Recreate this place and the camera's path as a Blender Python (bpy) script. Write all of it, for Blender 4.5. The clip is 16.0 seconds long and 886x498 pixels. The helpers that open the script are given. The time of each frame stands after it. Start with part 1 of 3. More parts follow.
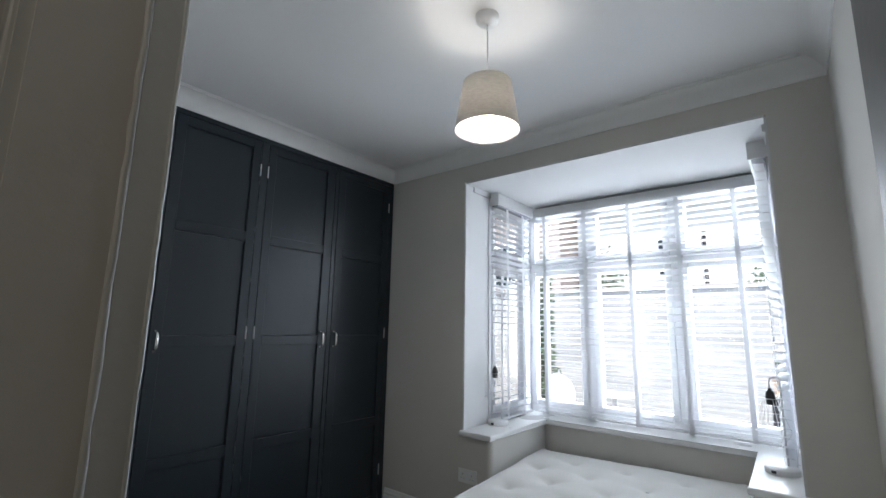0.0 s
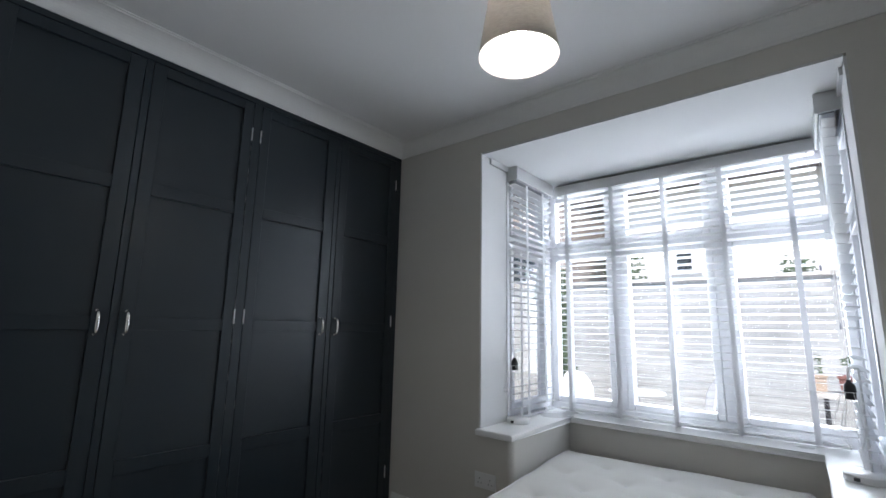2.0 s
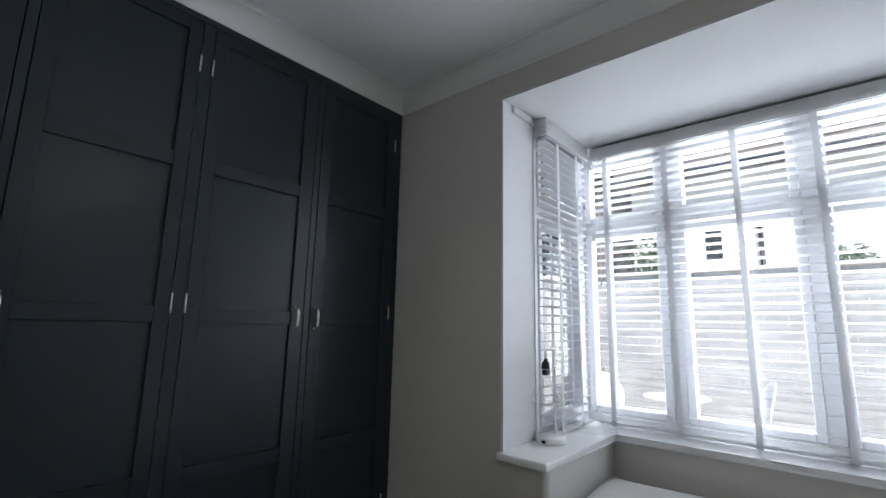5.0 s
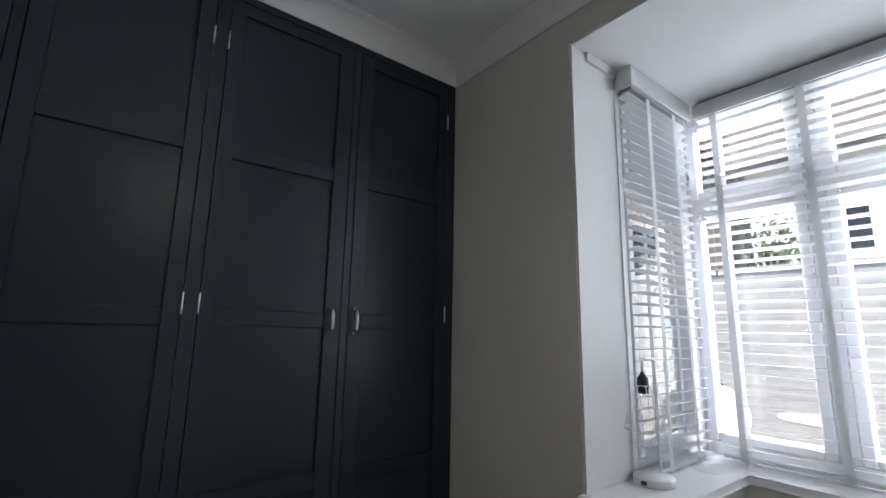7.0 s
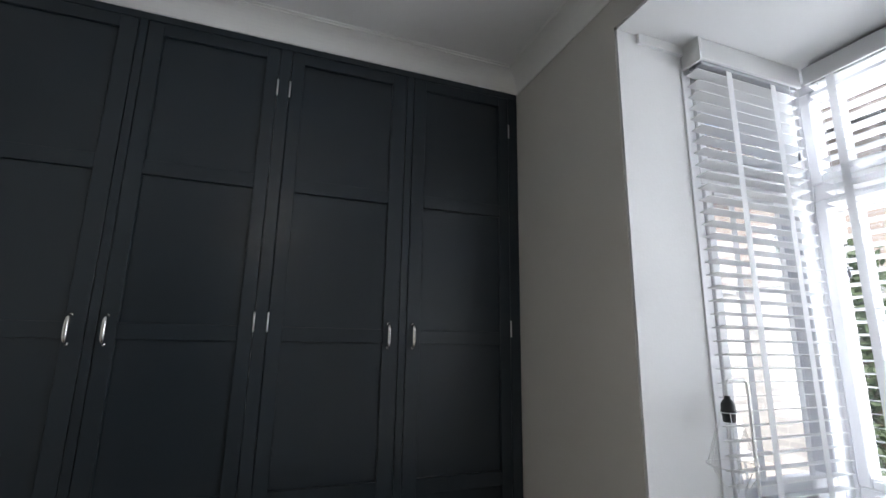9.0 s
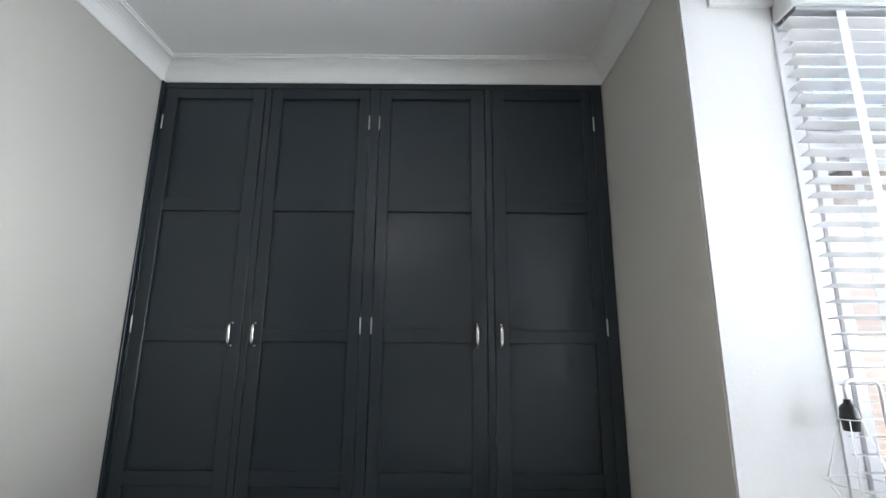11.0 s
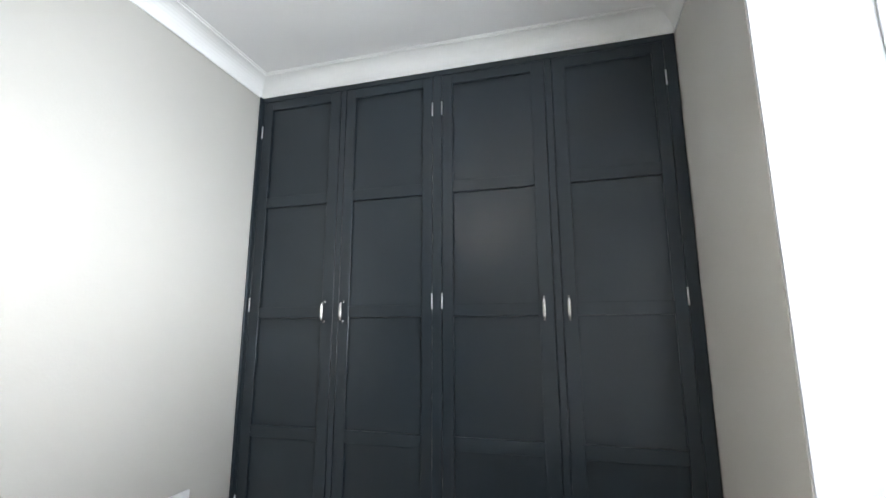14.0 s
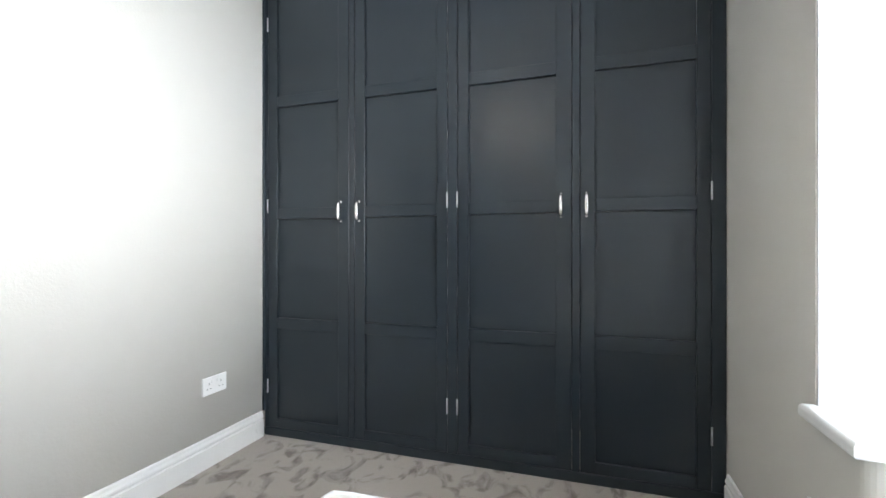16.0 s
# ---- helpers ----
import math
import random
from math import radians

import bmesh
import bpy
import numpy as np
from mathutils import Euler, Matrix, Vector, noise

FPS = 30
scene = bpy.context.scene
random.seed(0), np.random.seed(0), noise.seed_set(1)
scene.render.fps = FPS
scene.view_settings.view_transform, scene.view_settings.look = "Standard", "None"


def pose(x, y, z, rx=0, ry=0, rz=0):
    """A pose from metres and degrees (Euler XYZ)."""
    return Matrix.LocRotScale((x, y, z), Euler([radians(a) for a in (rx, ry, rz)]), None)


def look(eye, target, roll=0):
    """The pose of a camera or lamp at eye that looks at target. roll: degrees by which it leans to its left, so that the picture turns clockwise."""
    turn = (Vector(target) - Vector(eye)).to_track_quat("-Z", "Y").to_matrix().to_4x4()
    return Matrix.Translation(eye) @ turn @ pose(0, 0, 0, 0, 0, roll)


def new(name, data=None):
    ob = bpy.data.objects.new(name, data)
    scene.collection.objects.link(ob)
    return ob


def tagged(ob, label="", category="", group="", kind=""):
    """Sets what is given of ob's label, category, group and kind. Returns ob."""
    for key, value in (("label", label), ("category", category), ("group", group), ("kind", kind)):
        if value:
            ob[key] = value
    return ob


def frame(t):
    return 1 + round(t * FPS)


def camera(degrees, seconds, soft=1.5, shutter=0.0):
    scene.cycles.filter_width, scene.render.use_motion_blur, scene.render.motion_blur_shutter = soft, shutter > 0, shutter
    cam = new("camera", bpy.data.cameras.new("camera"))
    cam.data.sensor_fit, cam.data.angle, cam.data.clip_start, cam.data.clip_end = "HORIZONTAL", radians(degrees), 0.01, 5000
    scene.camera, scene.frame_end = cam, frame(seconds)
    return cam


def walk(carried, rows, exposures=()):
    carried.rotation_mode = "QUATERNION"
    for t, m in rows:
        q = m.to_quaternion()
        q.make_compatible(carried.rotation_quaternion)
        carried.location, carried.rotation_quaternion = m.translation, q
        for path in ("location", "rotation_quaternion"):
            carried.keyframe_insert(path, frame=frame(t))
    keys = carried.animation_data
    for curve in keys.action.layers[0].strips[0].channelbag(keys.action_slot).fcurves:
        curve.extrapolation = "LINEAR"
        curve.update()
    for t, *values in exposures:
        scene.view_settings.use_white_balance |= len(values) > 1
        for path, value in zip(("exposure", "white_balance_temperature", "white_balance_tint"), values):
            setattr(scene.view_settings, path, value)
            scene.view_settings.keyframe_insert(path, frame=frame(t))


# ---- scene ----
cam = camera(89.5, 16.0)
PATH = [
    (0, (2.611, -0.305, 1.337), (1.377, 1.23, 1.68), 1.1),
    (0.5, (2.569, -0.27, 1.317), (1.329, 1.259, 1.673), 1.0),
    (1, (2.498, -0.188, 1.295), (1.246, 1.333, 1.642), 1.2),
    (1.5, (2.399, -0.134, 1.267), (1.158, 1.394, 1.617), 1.0),
    (2, (2.352, -0.057, 1.248), (1.097, 1.462, 1.592), 1.2),
    (2.5, (2.269, 0.024, 1.224), (1.024, 1.551, 1.569), 1.2),
    (3, (2.23, 0.111, 1.226), (0.974, 1.631, 1.562), 1.2),
    (3.5, (2.172, 0.182, 1.214), (0.914, 1.7, 1.553), 1.2),
    (6, (1.84, 0.649, 1.226), (0.447, 2.048, 1.549), 1.5),
    (6.5, (1.816, 0.751, 1.231), (0.33, 2.047, 1.565), 1.3),
    (7, (1.754, 0.84, 1.208), (0.199, 2.045, 1.563), 1.1),
    (7.5, (1.733, 0.928, 1.205), (0.106, 2.028, 1.581), 1.1),
    (8, (1.757, 0.996, 1.231), (0.062, 1.991, 1.601), 0.8),
    (8.5, (1.847, 1.094, 1.231), (0.076, 1.937, 1.617), 1.3),
    (9, (1.922, 1.168, 1.219), (0.08, 1.834, 1.623), 1.0),
    (11.5, (2.113, 1.515, 1.195), (0.159, 1.386, 1.602), 0.3),
    (12, (2.136, 1.553, 1.218), (0.188, 1.328, 1.613), 0.1),
    (12.5, (2.133, 1.605, 1.203), (0.2, 1.296, 1.613), 0.3),
    (13, (2.134, 1.676, 1.207), (0.218, 1.262, 1.606), 0.2),
    (13.5, (2.121, 1.71, 1.174), (0.222, 1.225, 1.572), -0.2),
    (14, (2.11, 1.718, 1.136), (0.214, 1.194, 1.498), -0.1),
    (14.5, (2.11, 1.72, 1.106), (0.207, 1.168, 1.381), -0.1),
    (15, (2.092, 1.729, 1.076), (0.188, 1.144, 1.26), -0.1),
    (15.5, (2.084, 1.738, 1.061), (0.182, 1.126, 1.148), -0.1),
    (16, (2.08, 1.734, 1.042), (0.178, 1.115, 1.041), 0.0),
]
EXPOSURES = [(0, 1.25, 6250, 10), (1.5, 1.1, 6300, 11), (3.5, 1.0, 6300, 12), (6.5, 1.0, 6450, 12), (9, 1.3, 6650, 12), (9.6, 1.5, 6600, 12), (11.2, 2.15, 6600, 10), (13, 2.5, 6600, 10), (14.5, 2.85, 6600, 10), (16, 3.0, 6600, 10)]
walk(cam, [(t, look(eye, target, roll)) for t, eye, target, roll in PATH], EXPOSURES)

# world, sun, lamps
world = bpy.data.worlds.new("world")
scene.world = world
world.use_nodes = True
wn = world.node_tree
sky = wn.nodes.new("ShaderNodeTexSky")
sky.sky_type, sky.sun_disc = "NISHITA", False
sky.sun_elevation, sky.sun_rotation = radians(51), radians(150)
wn.nodes["Background"].inputs["Strength"].default_value = 0.15
wn.links.new(sky.outputs[0], wn.nodes["Background"].inputs["Color"])
sun = new("sun", bpy.data.lights.new("sun", "SUN"))
sun.data.energy, sun.data.angle, sun.data.color = 3.0, radians(0.5), (1, 0.95, 0.88)
sun.matrix_world = look((2, -3.5, 5), (0, 0, 0))
skylight = new("window_skylight", bpy.data.lights.new("window_skylight", "AREA"))
skylight.data.shape, skylight.data.size, skylight.data.size_y, skylight.data.energy = "RECTANGLE", 1.75, 1.6, 52
skylight.data.color = (0.84, 0.92, 1.0)
skylight.matrix_world = look((1.65, 3.6, 1.6), (1.5, 2.0, 1.1))
# unseen fill lamp, added in the hall to brighten the door lining
hall_fill = new("hall_fill", bpy.data.lights.new("hall_fill", "AREA"))
hall_fill.data.size, hall_fill.data.energy, hall_fill.data.color = 0.3, 1.6, (1, 0.92, 0.82)
hall_fill.matrix_world = look((2.5, -1.1, 2.58), (2.5, -1.1, 0))

# materials
def mat(name, color, rough=0.6, metal=0.0, spec=0.5, noise_scale=0, noise_amt=0.0, bump=0.0, bump_scale=200.0, emit=0.0, trans=0.0, sheen=0.0, coat=0.0, rough_var=0.06, through_light=0.0):
    m = bpy.data.materials.new(name)
    m.use_nodes = True
    nt = m.node_tree
    b = nt.nodes["Principled BSDF"]
    b.inputs["Base Color"].default_value = (*color, 1)
    b.inputs["Roughness"].default_value = rough
    b.inputs["Metallic"].default_value = metal
    b.inputs["Specular IOR Level"].default_value = spec
    b.inputs["Transmission Weight"].default_value = trans
    b.inputs["Sheen Weight"].default_value = sheen
    b.inputs["Coat Weight"].default_value = coat
    if emit:
        b.inputs["Emission Color"].default_value = (*color, 1)
        b.inputs["Emission Strength"].default_value = emit
    tc = nt.nodes.new("ShaderNodeTexCoord")
    if noise_scale:
        n1 = nt.nodes.new("ShaderNodeTexNoise")
        n1.inputs["Scale"].default_value, n1.inputs["Detail"].default_value = noise_scale, 6
        nt.links.new(tc.outputs["Object"], n1.inputs["Vector"])
        mix = nt.nodes.new("ShaderNodeMix")
        mix.data_type = "RGBA"
        mix.inputs[6].default_value = tuple(c * (1 - noise_amt) for c in color) + (1,)
        mix.inputs[7].default_value = tuple(min(1, c * (1 + noise_amt)) for c in color) + (1,)
        nt.links.new(n1.outputs[0], mix.inputs[0])
        nt.links.new(mix.outputs[2], b.inputs["Base Color"])
        rr = nt.nodes.new("ShaderNodeMapRange")
        rr.inputs[1].default_value, rr.inputs[2].default_value = 0.2, 0.8
        rr.inputs[3].default_value, rr.inputs[4].default_value = max(0, rough - rough_var), min(1, rough + rough_var)
        nt.links.new(n1.outputs[0], rr.inputs[0])
        nt.links.new(rr.outputs[0], b.inputs["Roughness"])
    if bump:
        n2 = nt.nodes.new("ShaderNodeTexNoise")
        n2.inputs["Scale"].default_value, n2.inputs["Detail"].default_value = bump_scale, 4
        nt.links.new(tc.outputs["Object"], n2.inputs["Vector"])
        bp = nt.nodes.new("ShaderNodeBump")
        bp.inputs["Strength"].default_value, bp.inputs["Distance"].default_value = bump, 0.002
        nt.links.new(n2.outputs[0], bp.inputs["Height"])
        nt.links.new(bp.outputs[0], b.inputs["Normal"])
    if through_light:
        tl, ms = nt.nodes.new("ShaderNodeBsdfTranslucent"), nt.nodes.new("ShaderNodeMixShader")
        tl.inputs["Color"].default_value = (*color, 1)
        ms.inputs[0].default_value = through_light
        nt.links.new(b.outputs[0], ms.inputs[1])
        nt.links.new(tl.outputs[0], ms.inputs[2])
        nt.links.new(ms.outputs[0], nt.nodes["Material Output"].inputs["Surface"])
    return m


M_WALL = mat("wall_paint", (0.635, 0.615, 0.575), 0.85, noise_scale=1.5, noise_amt=0.03, bump=0.25, bump_scale=90, spec=0.3)
M_WHITE = mat("white_paint", (0.84, 0.84, 0.83), 0.6, noise_scale=2, noise_amt=0.02, bump=0.15, bump_scale=60, spec=0.3)
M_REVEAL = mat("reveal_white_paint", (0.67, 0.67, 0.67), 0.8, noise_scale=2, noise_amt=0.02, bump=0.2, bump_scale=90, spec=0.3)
M_GLOSS = mat("white_gloss_paint", (0.82, 0.82, 0.81), 0.3, noise_scale=4, noise_amt=0.02, bump=0.1, bump_scale=40)
M_CEIL = mat("ceiling_paint", (0.84, 0.84, 0.84), 0.9, noise_scale=1.2, noise_amt=0.02, bump=0.15, bump_scale=70, spec=0.2)
M_DARK = mat("dark_blue_grey_paint", (0.0180, 0.0270, 0.0355), 0.315, spec=0.52, noise_scale=2.5, noise_amt=0.05, bump=0.10, bump_scale=30, rough_var=0.012)
M_CHROME = mat("chrome", (0.82, 0.81, 0.79), 0.12, metal=1.0)
M_STEEL = mat("brushed_steel", (0.82, 0.82, 0.82), 0.38, metal=1.0, noise_scale=40, noise_amt=0.1)
M_MATTRESS = mat("mattress_ticking", (0.80, 0.79, 0.75), 0.85, noise_scale=6, noise_amt=0.03, bump=0.4, bump_scale=300, sheen=0.3)
M_PLASTIC = mat("white_plastic", (0.8, 0.8, 0.8), 0.3)
M_SLAT = mat("white_slat", (0.85, 0.85, 0.85), 0.35, noise_scale=8, noise_amt=0.02, through_light=0.48)
M_TAPE = mat("white_tape", (0.84, 0.84, 0.85), 0.9, bump=0.4, bump_scale=600, through_light=0.2)
M_CLOTH = mat("white_ladder_cloth", (0.84, 0.84, 0.85), 0.9, bump=0.4, bump_scale=600, through_light=0.40)
M_BLACK = mat("black_bakelite", (0.012, 0.012, 0.014), 0.35)
M_UPVC = mat("window_frame_white", (0.80, 0.80, 0.82), 0.3)


def glass():
    m = bpy.data.materials.new("window_glass")
    m.use_nodes = True
    nt = m.node_tree
    nt.nodes.remove(nt.nodes["Principled BSDF"])
    out = nt.nodes["Material Output"]
    t = nt.nodes.new("ShaderNodeBsdfTransparent")
    g = nt.nodes.new("ShaderNodeBsdfGlossy")
    g.inputs["Roughness"].default_value = 0.02
    mx = nt.nodes.new("ShaderNodeMixShader")
    mx.inputs[0].default_value = 0.05
    nt.links.new(t.outputs[0], mx.inputs[1])
    nt.links.new(g.outputs[0], mx.inputs[2])
    nt.links.new(mx.outputs[0], out.inputs["Surface"])
    return m


M_GLASS = glass()

M_CARPET = mat("crushed_pile_carpet", (0.36, 0.325, 0.29), 0.95, noise_scale=3, noise_amt=0.04, bump=0.8, bump_scale=260, spec=0.1, sheen=0.3)
nt = M_CARPET.node_tree
tc = nt.nodes["Texture Coordinate"]
mp = nt.nodes.new("ShaderNodeMapping")
mp.inputs["Scale"].default_value = (3.2, 4.6, 4)
mp.inputs["Rotation"].default_value = (0, 0, 0.6)
pn = nt.nodes.new("ShaderNodeTexNoise")
pn.inputs["Scale"].default_value, pn.inputs["Detail"].default_value, pn.inputs["Distortion"].default_value = 2.2, 6, 1.2
rp = nt.nodes.new("ShaderNodeValToRGB")
rp.color_ramp.elements[0].position, rp.color_ramp.elements[1].position = 0.50, 0.66
rp.color_ramp.elements[0].color, rp.color_ramp.elements[1].color = (0.42, 0.375, 0.335, 1), (0.19, 0.165, 0.14, 1)
nt.links.new(tc.outputs["Object"], mp.inputs[0])
nt.links.new(mp.outputs[0], pn.inputs["Vector"])
nt.links.new(pn.outputs[0], rp.inputs[0])
nt.links.new(rp.outputs[0], nt.nodes["Principled BSDF"].inputs["Base Color"])
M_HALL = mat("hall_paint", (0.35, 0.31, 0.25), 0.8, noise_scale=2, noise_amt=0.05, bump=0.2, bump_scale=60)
M_LINING = mat("brushed_off_white_gloss", (0.60, 0.60, 0.57), 0.35, noise_scale=6, noise_amt=0.06, bump=0.6, bump_scale=30)
M_DOOR = mat("dark_brown_door_paint", (0.060, 0.052, 0.042), 0.5, noise_scale=5, noise_amt=0.08, bump=0.2, bump_scale=40)
M_CHIP = mat("chipped_primer", (0.40, 0.40, 0.39), 0.8)
M_SLOT = mat("grey_slot", (0.10, 0.10, 0.10), 0.6)
M_RAIL = mat("grey_metal", (0.42, 0.43, 0.46), 0.4, metal=0.6)
# rail grey, dark enough to draw the shaded gap over the valance too
M_HEAD_SHADE = mat("head_rail_and_gap_shade", (0.30, 0.31, 0.33), 0.5)
M_BULB = mat("bulb_glow", (1.0, 0.93, 0.84), 0.4, emit=46.0)
M_BARK = mat("bark", (0.14, 0.11, 0.08), 0.9, noise_scale=20, noise_amt=0.3, bump=0.6, bump_scale=40)
M_LEAF = mat("leaf", (0.065, 0.10, 0.045), 0.6, noise_scale=5, noise_amt=0.35)
M_TAN = mat("pale_tan_clay", (0.42, 0.32, 0.24), 0.8, noise_scale=12, noise_amt=0.12)
M_TERRA = mat("terracotta", (0.21, 0.095, 0.08), 0.8, noise_scale=12, noise_amt=0.12)
M_RENDERW = mat("white_render", (0.72, 0.71, 0.68), 0.85, noise_scale=2, noise_amt=0.06, bump=0.4, bump_scale=80)
M_DARKGLASS = mat("dark_window_glass", (0.015, 0.018, 0.02), 0.08)
M_ROOF = mat("brown_roof_tile", (0.19, 0.165, 0.15), 0.85, noise_scale=4, noise_amt=0.2, bump=0.5, bump_scale=30)
M_PAVING = mat("pale_paving", (0.42, 0.40, 0.37), 0.85, noise_scale=2.5, noise_amt=0.12, bump=0.4, bump_scale=40)


def brick(name, c1, c2, mortar, scale):
    m = mat(name, c1, 0.88, bump=0.0)
    nt = m.node_tree
    tc = nt.nodes["Texture Coordinate"]
    mp = nt.nodes.new("ShaderNodeMapping")
    mp.inputs["Rotation"].default_value = (radians(90), 0, 0)
    b = nt.nodes.new("ShaderNodeTexBrick")
    b.inputs["Color1"].default_value, b.inputs["Color2"].default_value, b.inputs["Mortar"].default_value = (*c1, 1), (*c2, 1), (*mortar, 1)
    b.inputs["Scale"].default_value, b.inputs["Brick Width"].default_value, b.inputs["Row Height"].default_value, b.inputs["Mortar Size"].default_value = scale, 0.225, 0.075, 0.008
    ns = nt.nodes.new("ShaderNodeTexNoise")
    ns.inputs["Scale"].default_value = 1.8
    mx = nt.nodes.new("ShaderNodeMix")
    mx.data_type, mx.blend_type = "RGBA", "MULTIPLY"
    mx.inputs[0].default_value = 0.5
    nt.links.new(tc.outputs["Object"], mp.inputs[0])
    nt.links.new(mp.outputs[0], b.inputs["Vector"])
    nt.links.new(tc.outputs["Object"], ns.inputs["Vector"])
    nt.links.new(b.outputs[0], mx.inputs[6])
    nt.links.new(ns.outputs[0], mx.inputs[7])
    nt.links.new(mx.outputs[2], nt.nodes["Principled BSDF"].inputs["Base Color"])
    return m


M_BRICKWALL = brick("brown_brick", (0.50, 0.42, 0.37), (0.42, 0.35, 0.31), (0.50, 0.48, 0.46), 1.0)
M_GARDENWALL = brick("weathered_pale_brick", (0.50, 0.505, 0.495), (0.41, 0.42, 0.42), (0.53, 0.53, 0.52), 1.0)


def shade_fabric():
    """Woven fabric that lets some of the bulb's light through, with a denser weave and slubs."""
    m = bpy.data.materials.new("shade_fabric")
    m.use_nodes = True
    nt = m.node_tree
    nt.nodes.remove(nt.nodes["Principled BSDF"])
    out = nt.nodes["Material Output"]
    d, t = nt.nodes.new("ShaderNodeBsdfDiffuse"), nt.nodes.new("ShaderNodeBsdfTranslucent")
    mx = nt.nodes.new("ShaderNodeMixShader")
    mx.inputs[0].default_value = 0.28
    tc, ns, mp = nt.nodes.new("ShaderNodeTexCoord"), nt.nodes.new("ShaderNodeTexNoise"), nt.nodes.new("ShaderNodeMapping")
    mp.inputs["Scale"].default_value = (60, 60, 260)
    ns.inputs["Scale"].default_value, ns.inputs["Detail"].default_value = 1.0, 3
    rp = nt.nodes.new("ShaderNodeValToRGB")
    rp.color_ramp.elements[0].color, rp.color_ramp.elements[1].color = (0.38, 0.365, 0.345, 1), (0.60, 0.58, 0.555, 1)
    nt.links.new(tc.outputs["Object"], mp.inputs[0])
    nt.links.new(mp.outputs[0], ns.inputs["Vector"])
    nt.links.new(ns.outputs[0], rp.inputs[0])
    nt.links.new(rp.outputs[0], d.inputs["Color"])
    nt.links.new(rp.outputs[0], t.inputs["Color"])
    nt.links.new(d.outputs[0], mx.inputs[1])
    nt.links.new(t.outputs[0], mx.inputs[2])
    nt.links.new(mx.outputs[0], out.inputs["Surface"])
    return m


M_SHADE = shade_fabric()

# mesh helpers
def box(bm, x0, x1, y0, y1, z0, z1, bevel=0.0, segs=2):
    vs = [bm.verts.new(p) for p in ((x0, y0, z0), (x1, y0, z0), (x1, y1, z0), (x0, y1, z0), (x0, y0, z1), (x1, y0, z1), (x1, y1, z1), (x0, y1, z1))]
    fs = [bm.faces.new([vs[i] for i in f]) for f in ((0, 3, 2, 1), (4, 5, 6, 7), (0, 1, 5, 4), (1, 2, 6, 5), (2, 3, 7, 6), (3, 0, 4, 7))]
    if bevel:
        es = list({e for f in fs for e in f.edges})
        bmesh.ops.bevel(bm, geom=es, offset=bevel, segments=segs, profile=0.5, affect="EDGES")
    return bm


def tube(bm, pts, r, segs=12, caps=True):
    """A round tube along points."""
    pts = [Vector(p) for p in pts]
    rings = []
    n = None
    for i, p in enumerate(pts):
        d = (pts[min(i + 1, len(pts) - 1)] - pts[max(i - 1, 0)]).normalized()
        if n is None:
            n = d.orthogonal().normalized()
        n = (n - d * n.dot(d)).normalized()
        b = d.cross(n)
        rr = r[i] if isinstance(r, (list, tuple)) else r
        rings.append([bm.verts.new(p + (n * math.cos(a) + b * math.sin(a)) * rr) for a in (2 * math.pi * k / segs for k in range(segs))])
    for a, b in zip(rings, rings[1:]):
        for k in range(segs):
            f = bm.faces.new((a[k], a[(k + 1) % segs], b[(k + 1) % segs], b[k]))
            f.smooth = True
    if caps:
        bm.faces.new(rings[0][::-1])
        bm.faces.new(rings[-1])
    return bm


def lathe(bm, profile, cx=0, cy=0, segs=32):
    """A turned shape from (radius, height) pairs."""
    rings = [[bm.verts.new((cx + r * math.cos(2 * math.pi * k / segs), cy + r * math.sin(2 * math.pi * k / segs), z)) for k in range(segs)] for r, z in profile]
    for a, b in zip(rings, rings[1:]):
        for k in range(segs):
            f = bm.faces.new((a[k], a[(k + 1) % segs], b[(k + 1) % segs], b[k]))
            f.smooth = True
    return bm


def mesh(name, bm, material):
    bmesh.ops.recalc_face_normals(bm, faces=bm.faces)
    me = bpy.data.meshes.new(name)
    bm.to_mesh(me)
    bm.free()
    if material:
        me.materials.append(material)
    return me


def part(name, bm, material, parent=None, label=""):
    ob = new(name, mesh(name, bm, material))
    ob.parent = parent
    return tagged(ob, label)


def thing(name, x, y, z, label, category, group="", rz=0):
    e = new(name)
    e.empty_display_size = 0.1
    e.matrix_basis = pose(x, y, z, 0, 0, rz)
    return tagged(e, label, category, group)


def sweep(bm, profile, path, closed=False):
    """A moulding: profile of (out, up) carried along a level path of (x, y, z, nx, ny), n being the way out (mitred)."""
    rings = [[bm.verts.new((x + nx * o, y + ny * o, z + u)) for o, u in profile] for x, y, z, nx, ny in path]
    k = len(profile)
    for a, b in zip(rings, rings[1:]):
        for i in range(k):
            bm.faces.new((a[i], a[(i + 1) % k], b[(i + 1) % k], b[i]))
    if not closed:
        bm.faces.new(rings[0])
        bm.faces.new(rings[-1][::-1])
    return bm



# ---- the room ----
RX, RY, RZ = 2.80, 2.27, 2.615
BX0, BX1, BZ0, BZ1 = 0.747, 2.545, 0.655, 2.382   # opening of the bay
NY = 2.58                                         # back of the north wall
LX0, LX1, LY = 0.965, 2.36, 3.045                 # inner faces of the bay's low walls
BY = 3.27                                         # window plane


def structure(name, bm, material, label=""):
    return tagged(part(name, bm, material, None, label), "", "", "", "structure")


def boxes(*bs):
    bm = bmesh.new()
    for b in bs:
        box(bm, *b)
    return bm


